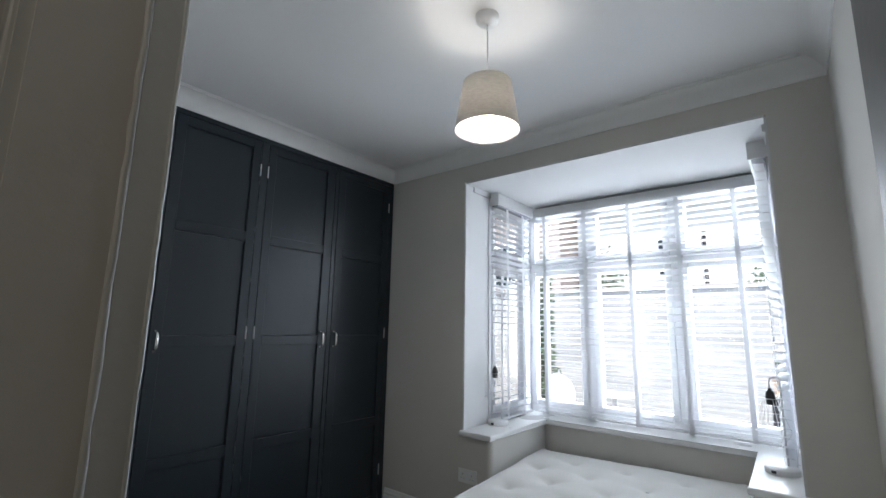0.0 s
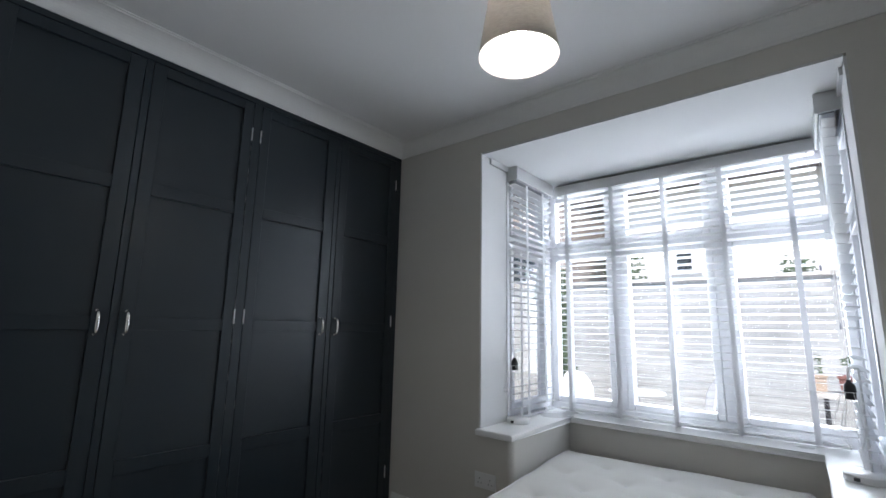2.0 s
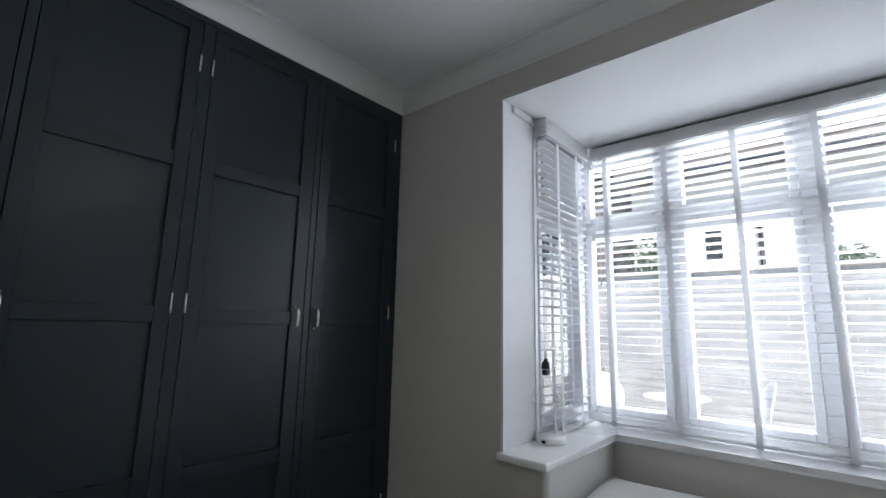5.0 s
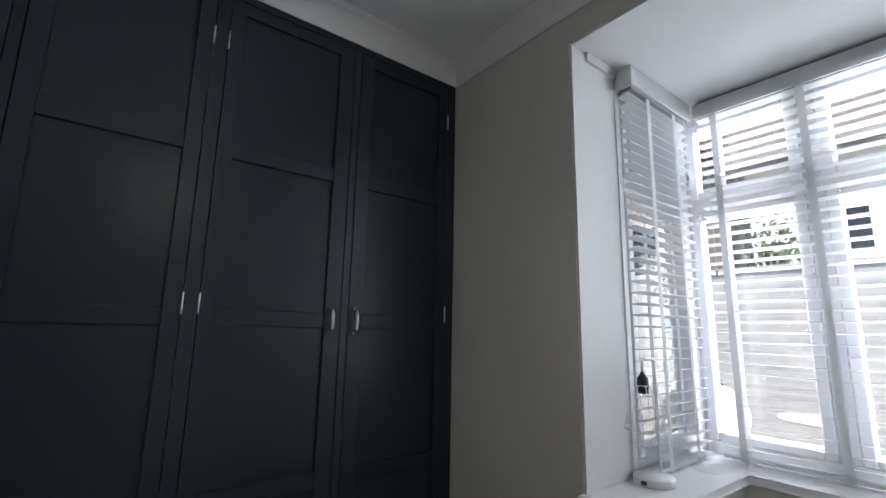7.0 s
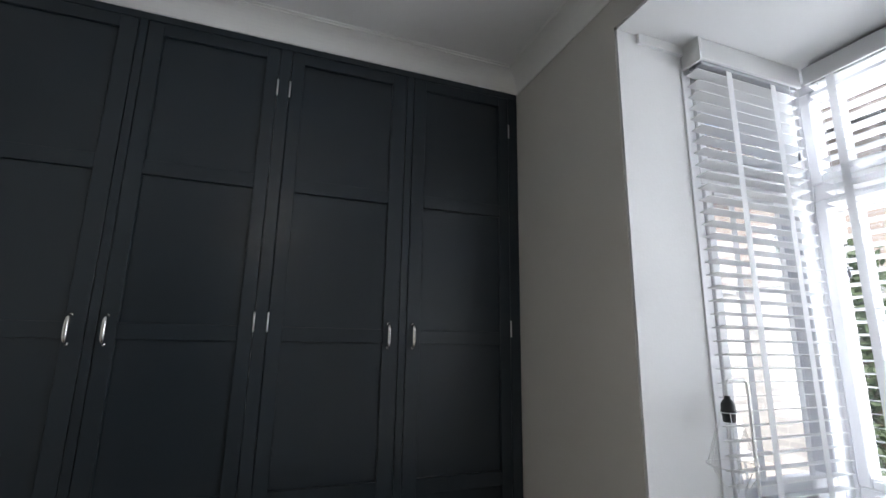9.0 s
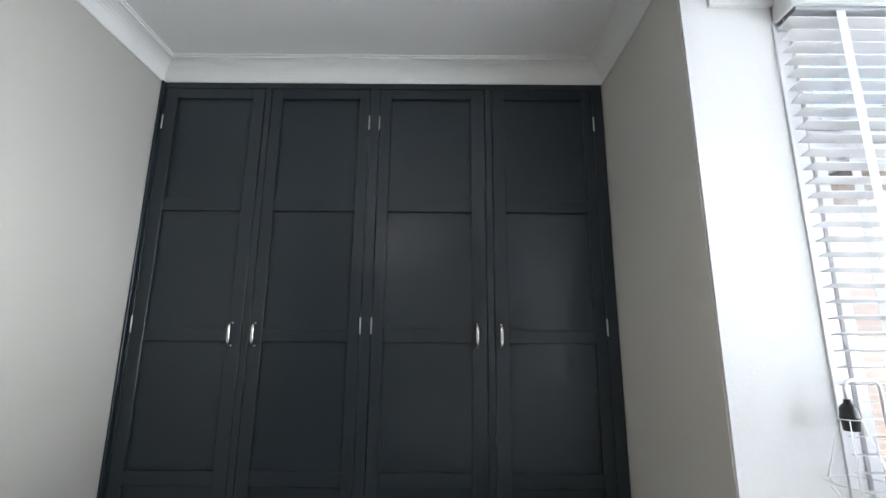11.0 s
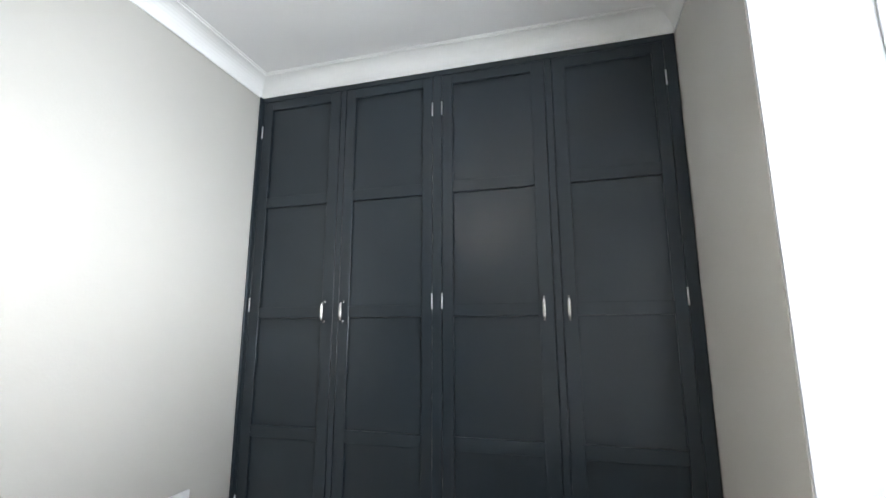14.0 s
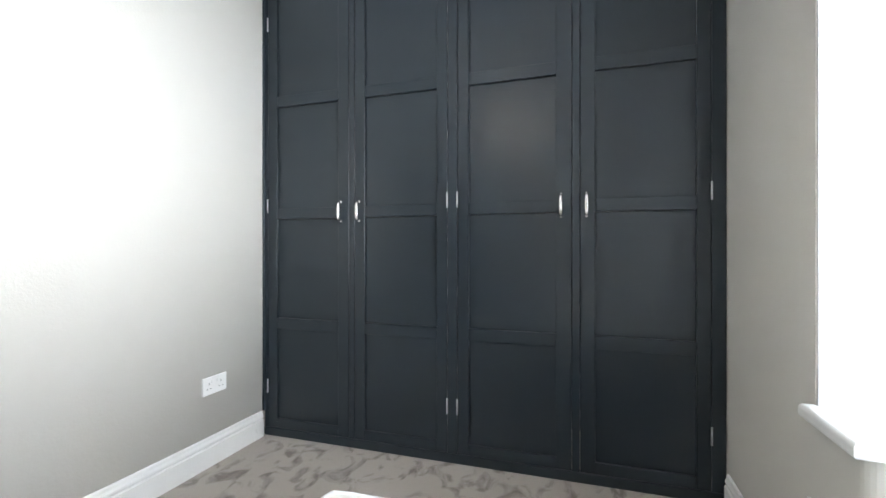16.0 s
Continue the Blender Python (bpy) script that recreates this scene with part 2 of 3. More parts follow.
structure("floor", boxes((-0.7, RX + 0.3, -1.6, RY, -0.2, 0), (LX0, LX1, RY, LY, -0.2, 0)), M_CARPET, "light grey-beige crushed pile carpet with darker brush marks")
structure("ceiling", boxes((-0.7, RX + 0.3, -1.6, NY, RZ, RZ + 0.2)), M_CEIL, "white painted flat plaster ceiling")
bm = bmesh.new()
xs = [-0.7, 0.0, 0.5] + [0.5 + 1.53 * k / 12 for k in range(1, 13)]
line = [(x, 0 if x <= 0.5 else -0.118 * ((x - 0.5) / 1.53) ** 2) for x in xs]
cols = [[bm.verts.new((x, y, z)) for x, y, z in ((x, y, 0), (x, y, RZ), (x, -0.25, RZ), (x, -0.25, 0))] for x, y in line]
for a, b in zip(cols, cols[1:]):
    for k in range(4):
        bm.faces.new((a[k], a[(k + 1) % 4], b[(k + 1) % 4], b[k])).smooth = k == 0
bm.faces.new(cols[0])
bm.faces.new(cols[-1][::-1])
structure("wall_south", bm, M_WALL, "pale greige painted wall beside the wardrobe")
structure("wall_south", boxes((2.03, 2.795, -0.25, -0.118, 2.05, RZ), (2.795, 3.05, -0.25, 0, 0, RZ)), M_WALL, "pale greige painted wall over the doorway")
bm = boxes((-0.7, BX0 - 0.01, RY, NY, 0, RZ), (BX1 + 0.01, 3.05, RY, NY, 0, RZ), (BX0 - 0.01, BX1 + 0.01, RY, NY, BZ1 + 0.012, RZ))
structure("wall_north", bm, M_WALL, "pale greige painted wall around the bay window")
bm = bmesh.new()
for x0, x1, side in ((BX0 - 0.01, LX0, 1), (LX1, BX1 + 0.01, -1)):
    box(bm, x0, x1, RY, BY, 0, 0.62)
es = [e for e in bm.edges if all(abs(v.co.y - RY) < 1e-4 and (abs(v.co.x - LX0) < 1e-4 or abs(v.co.x - LX1) < 1e-4) for v in e.verts)]
bmesh.ops.bevel(bm, geom=es, offset=0.035, segments=5, profile=0.5, affect="EDGES")
box(bm, LX0, LX1, LY, BY, 0, 0.62)
structure("wall_bay", bm, M_WALL, "low greige plastered wall under the bay window")
structure("wall_east", boxes((RX, 3.05, 0, RY, 0, RZ)), M_WALL, "pale greige painted wall")
structure("wall_west", boxes((-0.9, -0.7, -0.25, NY, 0, RZ)), M_WALL, "plain wall behind the fitted wardrobe")
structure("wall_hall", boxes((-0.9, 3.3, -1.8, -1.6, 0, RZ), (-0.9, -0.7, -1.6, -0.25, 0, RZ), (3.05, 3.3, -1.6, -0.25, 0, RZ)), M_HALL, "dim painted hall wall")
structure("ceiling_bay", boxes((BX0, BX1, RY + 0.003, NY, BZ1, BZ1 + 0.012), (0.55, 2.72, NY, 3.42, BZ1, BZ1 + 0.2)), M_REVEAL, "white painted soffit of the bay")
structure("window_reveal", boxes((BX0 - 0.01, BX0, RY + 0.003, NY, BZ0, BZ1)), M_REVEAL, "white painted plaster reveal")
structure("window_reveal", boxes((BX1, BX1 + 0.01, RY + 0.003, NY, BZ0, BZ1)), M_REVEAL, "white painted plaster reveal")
structure("wall_bay_outer", boxes((0.50, BX0 - 0.01, NY, 3.42, -0.3, 0.6), (BX1 + 0.01, 2.78, NY, 3.42, -0.3, 0.6), (BX0 - 0.01, BX1 + 0.01, BY, 3.42, -0.3, 0.6)), M_BRICKWALL, "brick plinth of the bay")

# sill board round the three sides of the bay
pts = ((0.735, 2.235), (0.985, 2.235), (0.985, 3.02), (2.34, 3.02), (2.34, 2.235), (2.59, 2.235), (2.59, 2.269), (BX1, 2.269), (BX1, NY), (2.60, NY), (2.60, BY), (0.68, BY), (0.68, NY), (BX0, NY), (BX0, 2.269), (0.735, 2.269))
bm = bmesh.new()
lo = [bm.verts.new((x, y, 0.6205)) for x, y in pts]
hi = [bm.verts.new((x, y, BZ0)) for x, y in pts]
bm.faces.new(lo[::-1])
top = bm.faces.new(hi)
n = len(pts)
for i in range(n):
    bm.faces.new((lo[i], lo[(i + 1) % n], hi[(i + 1) % n], hi[i]))
es = [e for e in bm.edges if all(v.co.y < 2.24 or (0.98 < v.co.x < 2.35 and v.co.y < 3.03) for v in e.verts) and abs(e.verts[0].co.z - e.verts[1].co.z) < 1e-4]
bmesh.ops.bevel(bm, geom=es, offset=0.012, segments=4, profile=0.5, affect="EDGES")
structure("window_sill", bm, M_GLOSS, "white gloss painted sill board with a rounded nosing")

# coving: concave, with a small bead at the ceiling
COVE = [(0, -0.098), (0.006, -0.098), (0.008, -0.092)] + [(0.008 + 0.080 * (1 - math.cos(a)), -0.092 + 0.080 * math.sin(a)) for a in (math.pi / 2 * k / 8 for k in range(1, 9))] + [(0.090, -0.012), (0.090, -0.006), (0.100, -0.004), (0.100, 0), (0, 0)]


def moulding(name, profile, z, runs, material, label):
    bm = bmesh.new()
    for path in runs:
        sweep(bm, profile, [(x, y, z, nx, ny) for x, y, nx, ny in path])
    return structure(name, bm, material, label)


moulding("coving", COVE, RZ, [[(x, y, 0, 1) for x, y in line[:2:-1]] + [(0, 0, 1, 1), (0, RY, 1, -1), (RX, RY, -1, -1), (RX, 0, -1, 1)]], M_WHITE, "white plaster coving with a fine bead")
SKIRT = [(0, 0), (0.018, 0), (0.018, 0.092), (0.012, 0.096), (0.012, 0.102), (0.016, 0.106), (0.016, 0.114), (0.011, 0.124), (0.009, 0.134), (0.006, 0.139), (0, 0.140)]
moulding("skirting", SKIRT, 0, [[(0.026, 0, 0, 1), (0.5, 0, 0, 1)] + [(x, y, 0, 1) for x, y in line[3:-1]], [(0.026, RY, 0, -1), (LX0 - 0.034, RY, 0, -1)], [(LX1 + 0.034, RY, 0, -1), (RX, RY, -1, -1), (RX, 0.0, -1, 1)]], M_GLOSS, "white gloss skirting board with a moulded top")
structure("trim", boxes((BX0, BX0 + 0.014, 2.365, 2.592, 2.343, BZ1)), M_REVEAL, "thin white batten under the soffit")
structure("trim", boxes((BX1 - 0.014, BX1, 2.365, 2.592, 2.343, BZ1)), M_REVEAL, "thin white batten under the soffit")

# doorway lining and the open door
bm = bmesh.new()
box(bm, 2.018, 2.038, -0.156, -0.114, 0, 2.05, 0.004)
rl = random.Random(11)
tube(bm, [(2.0360 + rl.uniform(-0.0004, 0.0004), -0.1560 + rl.uniform(-0.0007, 0.0007), 2.05 * k / 70) for k in range(71)], [0.0042 + rl.uniform(-0.0006, 0.0008) for k in range(71)], 8)
tube(bm, [(2.0370 + rl.uniform(-0.0003, 0.0003), -0.1175 + rl.uniform(-0.0004, 0.0004), 2.05 * k / 70) for k in range(71)], [0.0030 + rl.uniform(-0.0005, 0.0006) for k in range(71)], 8)
box(bm, 2.018, 2.025, -0.262, -0.160, 0, 2.05)
box(bm, 1.957, 2.018, -0.268, -0.25, 0, 2.10, 0.003)
box(bm, 2.038, 2.79, -0.158, -0.114, 2.03, 2.05, 0.004)
structure("door_lining", bm, M_LINING, "off-white painted door lining with thick brush marks")
door = tagged(thing("door_1", 2.795, -0.10, 0, "dark brown panelled room door standing open against the wall", "door"), "", "", "", "structure")
part("door_leaf", boxes((-0.058, -0.02, 0.02, 0.875, 0.01, 2.0)), M_DOOR, door)
bm = bmesh.new()
for z0, z1 in ((0.25, 0.95), (1.1, 1.85)):
    for y0, y1 in ((0.12, 0.41), (0.49, 0.78)):
        box(bm, -0.062, -0.058, y0, y1, z0, z1, 0.002, 1)
part("panel_moulding", bm, M_DOOR, door)

# ---- fitted wardrobe: face frame, four doors, hinges, handles ----
ward = thing("fitted_wardrobe", 0, 0, 0, "floor-to-coving fitted wardrobe painted dark blue-grey, four doors shut", "wardrobe")
WT = 2.519
bm = boxes((-0.62, -0.60, 0.004, RY - 0.004, 0, WT), (-0.60, -0.03, 0.004, 0.02, 0, WT), (-0.60, -0.03, RY - 0.02, RY - 0.004, 0, WT), (-0.60, -0.03, 0.02, RY - 0.02, 2.50, WT), (-0.60, -0.03, 1.095, 1.115, 0, 2.5))
part("carcass", bm, M_DARK, ward)
STILES = [(0.004, 0.024), (0.5385, 0.5685), (1.0805, 1.1285), (1.665, 1.6965), (2.2155, RY - 0.004)]
bm = bmesh.new()
for y0, y1 in STILES:
    box(bm, -0.03, 0, y0, y1, 0.045, 2.487, 0.0012, 1)
box(bm, -0.03, 0, 0.004, RY - 0.004, 2.4875, WT, 0.0012, 1)
part("face_frame", bm, M_DARK, ward)
part("plinth", box(bmesh.new(), -0.03, 0.004, 0.004, RY - 0.004, 0, 0.0445, 0.002, 1), M_DARK, ward)
part("side_scribe", box(bmesh.new(), -0.03, 0.02, 0.0025, 0.014, 0.14, WT, 0.002, 1), M_DARK, ward)
DOORS = [(0.0270, 0.5352, 0.086, 0.472, "A"), (0.5718, 1.0777, 0.629, 1.024, "B"), (1.1313, 1.6615, 1.186, 1.594, "C"), (1.7000, 2.2125, 1.762, 2.160, "D")]
PANELS = ((0.098, 0.598), (0.657, 1.206), (1.264, 1.829), (1.888, 2.431))


def wardrobe_door(y0, y1, p0, p1, hinge_low, tilt):
    """A framed door: flat panels recessed behind stiles and rails."""
    d = new("door")
    d.parent = ward
    zb, zt = 0.048, 2.4835
    for a, b in ((y0, p0), (p1, y1)):
        part("stile", box(bmesh.new(), -0.022, 0.0, a, b, zb, zt, 0.0015, 1), M_DARK, d)
    edges = [zb] + [z for p in PANELS for z in p] + [zt]
    for a, b in zip(edges[::2], edges[1::2]):
        part("rail", box(bmesh.new(), -0.022, -0.0004, p0, p1, a, b, 0.0012, 1), M_DARK, d)
    for a, b in PANELS:
        part("panel", box(bmesh.new(), -0.024, -0.0135, p0 + 0.0005, p1 - 0.0005, a + 0.0005, b - 0.0005), M_DARK, d)
    hy = y0 - 0.0012 if hinge_low else y1 + 0.0012
    for z in (0.275, 1.281, 2.296):
        bm = bmesh.new()
        tube(bm, [(0.0035, hy, z - 0.0385), (0.0035, hy, z - 0.037), (0.0035, hy, z + 0.037), (0.0035, hy, z + 0.0385)], [0.0026, 0.0040, 0.0040, 0.0026], 12)
        part("hinge", bm, M_STEEL, d, "bright steel butt hinge knuckle")
    h = new("handle")
    h.parent = d
    tagged(h, "chrome bow handle")
    cy, cz = (y1 - 0.0445, 1.238) if hinge_low else (y0 + 0.0265, 1.238)
    bm = bmesh.new()
    pts, rad = [], []
    for k in range(17):
        u = -1 + 2 * k / 16
        pts.append((0.008 + 0.020 * (1 - u ** 8) + 0.003 * (1 - u * u), cy, cz + 0.050 * u))
        rad.append(0.0045 + 0.0042 * (1 - u ** 4))
    tube(bm, pts, rad, 12)
    part("grip", bm, M_CHROME, h)
    for s in (-1, 1):
        bm = bmesh.new()
        tube(bm, [(-0.001, cy, cz + 0.050 * s), (0.003, cy, cz + 0.050 * s), (0.009, cy, cz + 0.0505 * s)], [0.0085, 0.0075, 0.0045], 14)
        part("boss", bm, M_CHROME, h)
    return d


for i, (y0, y1, p0, p1, _) in enumerate(DOORS):
    wardrobe_door(y0, y1, p0, p1, i % 2 == 0, 0)
rng = random.Random(5)
bm = bmesh.new()
for y, z0, z1 in ((1.0795, 1.32, 2.25), (1.0795, 0.32, 1.24), (1.0795, 0.06, 0.23), (1.698, 0.28, 0.80), (1.698, 0.06, 0.25), (1.1295, 0.2, 0.5), (1.1295, 0.8, 0.83), (2.2140, 0.06, 0.08)):
    for k in range(14 if z1 - z0 > 0.9 else 6 if z1 - z0 > 0.4 else 3):
        z = rng.uniform(z0, z1)
        ln = rng.uniform(0.006, 0.040)
        box(bm, -0.0002, 0.0007, y - 0.0005, y + 0.0006, z, z + ln)
tagged(part("paint_chip", bm, M_CHIP, ward, "pale chipped paint along the door edges"), kind="stuff")

# ---- pendant lamp ----
pend = thing("pendant_lamp", 1.695, 1.10, RZ, "ceiling pendant lamp with a tapered grey-beige fabric shade, lit", "lamp")
part("ceiling_rose", lathe(bmesh.new(), [(0.0001, 0), (0.048, 0), (0.049, -0.008), (0.046, -0.024), (0.038, -0.032), (0.012, -0.034), (0.006, -0.04), (0.0001, -0.041)]), M_PLASTIC, pend, "white plastic ceiling rose")
part("flex", tube(bmesh.new(), [(0, 0, -0.035), (0.001, 0, -0.15), (0, 0, -0.295)], 0.0028, 8), M_PLASTIC, pend, "white flex")
part("lamp_holder", lathe(bmesh.new(), [(0.0001, -0.290), (0.010, -0.292), (0.017, -0.305), (0.019, -0.33), (0.019, -0.350), (0.016, -0.355), (0.0001, -0.356)], segs=20), M_PLASTIC, pend)
bm = bmesh.new()
lathe(bm, [(0.098, -0.302), (0.1295, -0.506), (0.1280, -0.506), (0.0965, -0.302)], segs=64)
bm.faces.ensure_lookup_table()
part("shade", bm, M_SHADE, pend, "grey-beige woven fabric shade with a white lining")
for z, r in ((-0.303, 0.0975), (-0.505, 0.129)):
    bm = bmesh.new()
    tube(bm, [(r * math.cos(2 * math.pi * k / 48), r * math.sin(2 * math.pi * k / 48), z) for k in range(49)], 0.0013, 6, False)
    part("shade_ring", bm, M_PLASTIC, pend)
bm = bmesh.new()
for k in range(3):
    a = 2 * math.pi * k / 3 + 0.4
    tube(bm, [(0.019 * math.cos(a), 0.019 * math.sin(a), -0.345), (0.0965 * math.cos(a), 0.0965 * math.sin(a), -0.305)], 0.0012, 6)
part("shade_spider", bm, M_PLASTIC, pend)
part("bulb", lathe(bmesh.new(), [(0.0001, -0.500), (0.013, -0.497), (0.026, -0.485), (0.032, -0.464), (0.030, -0.440), (0.026, -0.415), (0.020, -0.390), (0.014, -0.375), (0.014, -0.356), (0.0001, -0.356)], segs=24), M_BULB, pend, "glowing warm white bulb")

# ---- sockets ----
def socket(x, y, z, rz, label):
    e = thing("wall_socket", x, y, z, label, "electrical socket", "double wall sockets", rz)
    part("face_plate", box(bmesh.new(), -0.073, 0.073, -0.009, 0, -0.043, 0.043, 0.003), M_PLASTIC, e)
    for cx in (-0.036, 0.036):
        part("rocker_switch", box(bmesh.new(), cx * 0.45 - 0.006, cx * 0.45 + 0.006, -0.012, -0.009, 0.010, 0.026, 0.001), M_PLASTIC, e)
        bm = bmesh.new()
        box(bm, cx - 0.002, cx + 0.002, -0.0095, -0.0088, 0.006, 0.014)
        for k in (-0.011, 0.011):
            box(bm, cx + k - 0.003, cx + k + 0.003, -0.0095, -0.0088, -0.016, -0.012)
        part("pin_slots", bm, M_SLOT, e)
    return e


socket(0.787, RY, 0.372, 0, "white plastic double socket low on the wall beside the bay")
socket(0.358, 0.0, 0.384, 180, "white plastic double socket above the skirting near the wardrobe")

# ---- bed ----
bed = thing("bed_base", 0.985, 2.93, 0, "plain pale fabric divan base under the mattress, pushed into the bay", "bed", "", 4.5)
part("base", box(bmesh.new(), 0.01, 1.29, -1.80, -0.01, 0.05, 0.225, 0.02), M_MATTRESS, bed)
for sx in (0.1, 1.20):
    for sy in (-1.70, -0.12):
        part("leg", tube(bmesh.new(), [(sx, sy, 0), (sx, sy, 0.052)], 0.022, 12), M_BLACK, bed)
MX0, MX1, MY0, MY1, MZ0, MZ1 = 0.0, 1.30, -1.81, 0.0, 0.226, 0.475
matt = thing("mattress", 0.985, 2.93, 0, "bare off-white tufted mattress with piped edges lying in the bay", "mattress", "", 4.5)
bm = bmesh.new()
nx, ny, R = 72, 104, 0.11
w, l = MX1 - MX0, MY1 - MY0
tufts = [(i * w / 4 + (0 if j % 2 else w / 8), j * l / 8) for j in range(1, 8) for i in range(0, 5)]


def squircle(u, v):
    """Carries a grid onto a rectangle with rounded corners."""
    x, y = (u - 0.5) * w, (v - 0.5) * l
    cx, cy = w / 2 - R, l / 2 - R
    ex, ey = max(0, abs(x) - cx) / R, max(0, abs(y) - cy) / R
    if ex > 0 and ey > 0:
        m, h = max(ex, ey), math.hypot(ex, ey)
        ex, ey = ex * m / h, ey * m / h
        x, y = math.copysign(cx + ex * R, x), math.copysign(cy + ey * R, y)
    return x + w / 2, y + l / 2


grid = []
for j in range(ny + 1):
    row = []
    for i in range(nx + 1):
        u, v = (1 - math.cos(math.pi * i / nx)) / 2, (1 - math.cos(math.pi * j / ny)) / 2
        u, v = 0.6 * i / nx + 0.4 * u, 0.6 * j / ny + 0.4 * v
        x, y = squircle(u, v)
        d = min(x, w - x, y, l - y)
        z = MZ1 - 0.030 * math.exp(-max(0, d) / 0.035)
        for tx, ty in tufts:
            r2 = ((x - tx) ** 2 + (y - ty) ** 2) ** 0.5
            if r2 < 0.3 and 0.04 < tx < w - 0.04:
                z -= 0.036 * math.exp(-r2 / 0.05) + 0.006 * math.exp(-(r2 / 0.12) ** 2)
                ang = math.atan2(y - ty, x - tx)
                z -= 0.006 * math.exp(-r2 / 0.10) * abs(math.cos(ang * 1.5 + tx * 9 + ty * 5)) ** 14 * min(1, r2 / 0.03)
        z += 0.007 * noise.noise((x * 3.5, y * 3.5, 0.3)) + 0.0015 * noise.noise((x * 17, y * 17, 2))
        row.append(bm.verts.new((MX0 + x, MY0 + y, z)))
    grid.append(row)
for j in range(ny):
    for i in range(nx):
        bm.faces.new((grid[j][i], grid[j][i + 1], grid[j + 1][i + 1], grid[j + 1][i])).smooth = True
rim = [grid[0][i] for i in range(nx)] + [grid[j][nx] for j in range(ny)] + [grid[ny][i] for i in range(nx, 0, -1)] + [grid[j][0] for j in range(ny, 0, -1)]
rimco = [v.co.copy() for v in rim]
prev = rim
mid = Vector(((MX0 + MX1) / 2, (MY0 + MY1) / 2, 0))
for zz, out in ((0.43, 0.006), (0.40, 0.008), (0.33, 0.009), (0.27, 0.008), (0.235, 0.002), (MZ0, -0.01)):
    ring = []
    for c in rimco:
        nrm = Vector((c.x - mid.x, c.y - mid.y, 0)).normalized()
        ring.append(bm.verts.new((c.x + nrm.x * out, c.y + nrm.y * out, zz)))
    for k in range(len(rim)):
        bm.faces.new((prev[k], ring[k], ring[(k + 1) % len(rim)], prev[(k + 1) % len(rim)])).smooth = True
    prev = ring
bm.faces.new(prev)
part("cover", bm, M_MATTRESS, matt)
for z, o in ((None, 0.0), (0.243, 0.004)):
    bm = bmesh.new()
    tube(bm, [(c.x, c.y, (c.z if z is None else z)) for c in rimco] + [(rimco[0].x, rimco[0].y, rimco[0].z if z is None else z)], 0.0065, 8, False)
    part("piping", bm, M_TAPE, matt, "white edge piping")
bm = bmesh.new()
for tx, ty in tufts:
    if 0.04 < tx < w - 0.04:
        c = Vector((MX0 + tx, MY0 + ty, MZ1 - 0.036))
        for k in range(6):
            a = math.pi * k / 6
            tube(bm, [c + Vector((0.009 * math.cos(a), 0.009 * math.sin(a), 0)), c + Vector((0, 0, 0.003)), c - Vector((0.009 * math.cos(a), 0.009 * math.sin(a), 0))], 0.0018, 5)
tagged(part("tuft", bm, M_TAPE, matt, "small woollen tufts"), kind="stuff")

# ---- windows ----
def window(name, origin, rz, width, lights, label, z0=0.652, z1=2.37, zt=1.86):
    """Outer frame, mullions, transom, and a sash with its pane in every light; x runs along the opening."""
    e = tagged(thing(name, *origin, label, "window", "", rz), "", "", "", "structure")
    bm = bmesh.new()
    for a, b, c, d in ((0, 0.06, z0, z1), (width - 0.06, width, z0, z1), (0.06, width - 0.06, z0, z0 + 0.06), (0.06, width - 0.06, z1 - 0.06, z1)):
        box(bm, a, b, -0.035, 0.035, c, d, 0.004, 1)
    part("window_frame", bm, M_UPVC, e)
    bm = bmesh.new()
    for m in lights[1:-1]:
        box(bm, m - 0.035, m + 0.035, -0.033, 0.033, z0 + 0.06, z1 - 0.06, 0.004, 1)
    if len(lights) > 2:
        part("mullion", bm, M_UPVC, e)
    bm = bmesh.new()
    edges = [0.06] + [v for m in lights[1:-1] for v in (m - 0.035, m + 0.035)] + [width - 0.06]
    for a, b in zip(edges[::2], edges[1::2]):
        box(bm, a, b, -0.033, 0.033, zt - 0.035, zt + 0.035, 0.004, 1)
    part("transom", bm, M_UPVC, e)
    for a, b in zip(edges[::2], edges[1::2]):
        for lo, hi in ((z0 + 0.06, zt - 0.035), (zt + 0.035, z1 - 0.06)):
            s = new("sash")
            s.parent = e
            bm = bmesh.new()
            t = 0.045
            for q in ((a, a + t, lo, hi), (b - t, b, lo, hi), (a + t, b - t, lo, lo + t), (a + t, b - t, hi - t, hi)):
                box(bm, q[0] + 0.001, q[1] - 0.001, -0.042, 0.028, q[2] + 0.001, q[3] - 0.001, 0.005, 1)
            part("sash_frame", bm, M_UPVC, s)
            p = part("pane", box(bmesh.new(), a + t, b - t, -0.003, 0.003, lo + t, hi - t), M_GLASS, s)
            p.visible_shadow = False
    return e


window("window_1", (0.69, 3.305, 0), 0, 1.90, (0, 0.577, 1.226, 1.90), "white three-light window with fanlights across the bay")
window("window_2", (0.70, NY + 0.003, 0), 90, 0.69, (0, 0.69), "narrow white window in the side of the bay")
window("window_3", (2.575, NY + 0.003, 0), 90, 0.69, (0, 0.69), "narrow white window in the side of the bay")
structure("window_post", boxes((0.60, 0.688, 3.275, 3.42, 0.6, 2.378), (2.592, 2.68, 3.275, 3.42, 0.6, 2.378)), M_UPVC, "white corner post of the bay")

# ---- venetian blinds ----
PITCH, TILT, SLAT = 0.0462, 7.0, 0.050


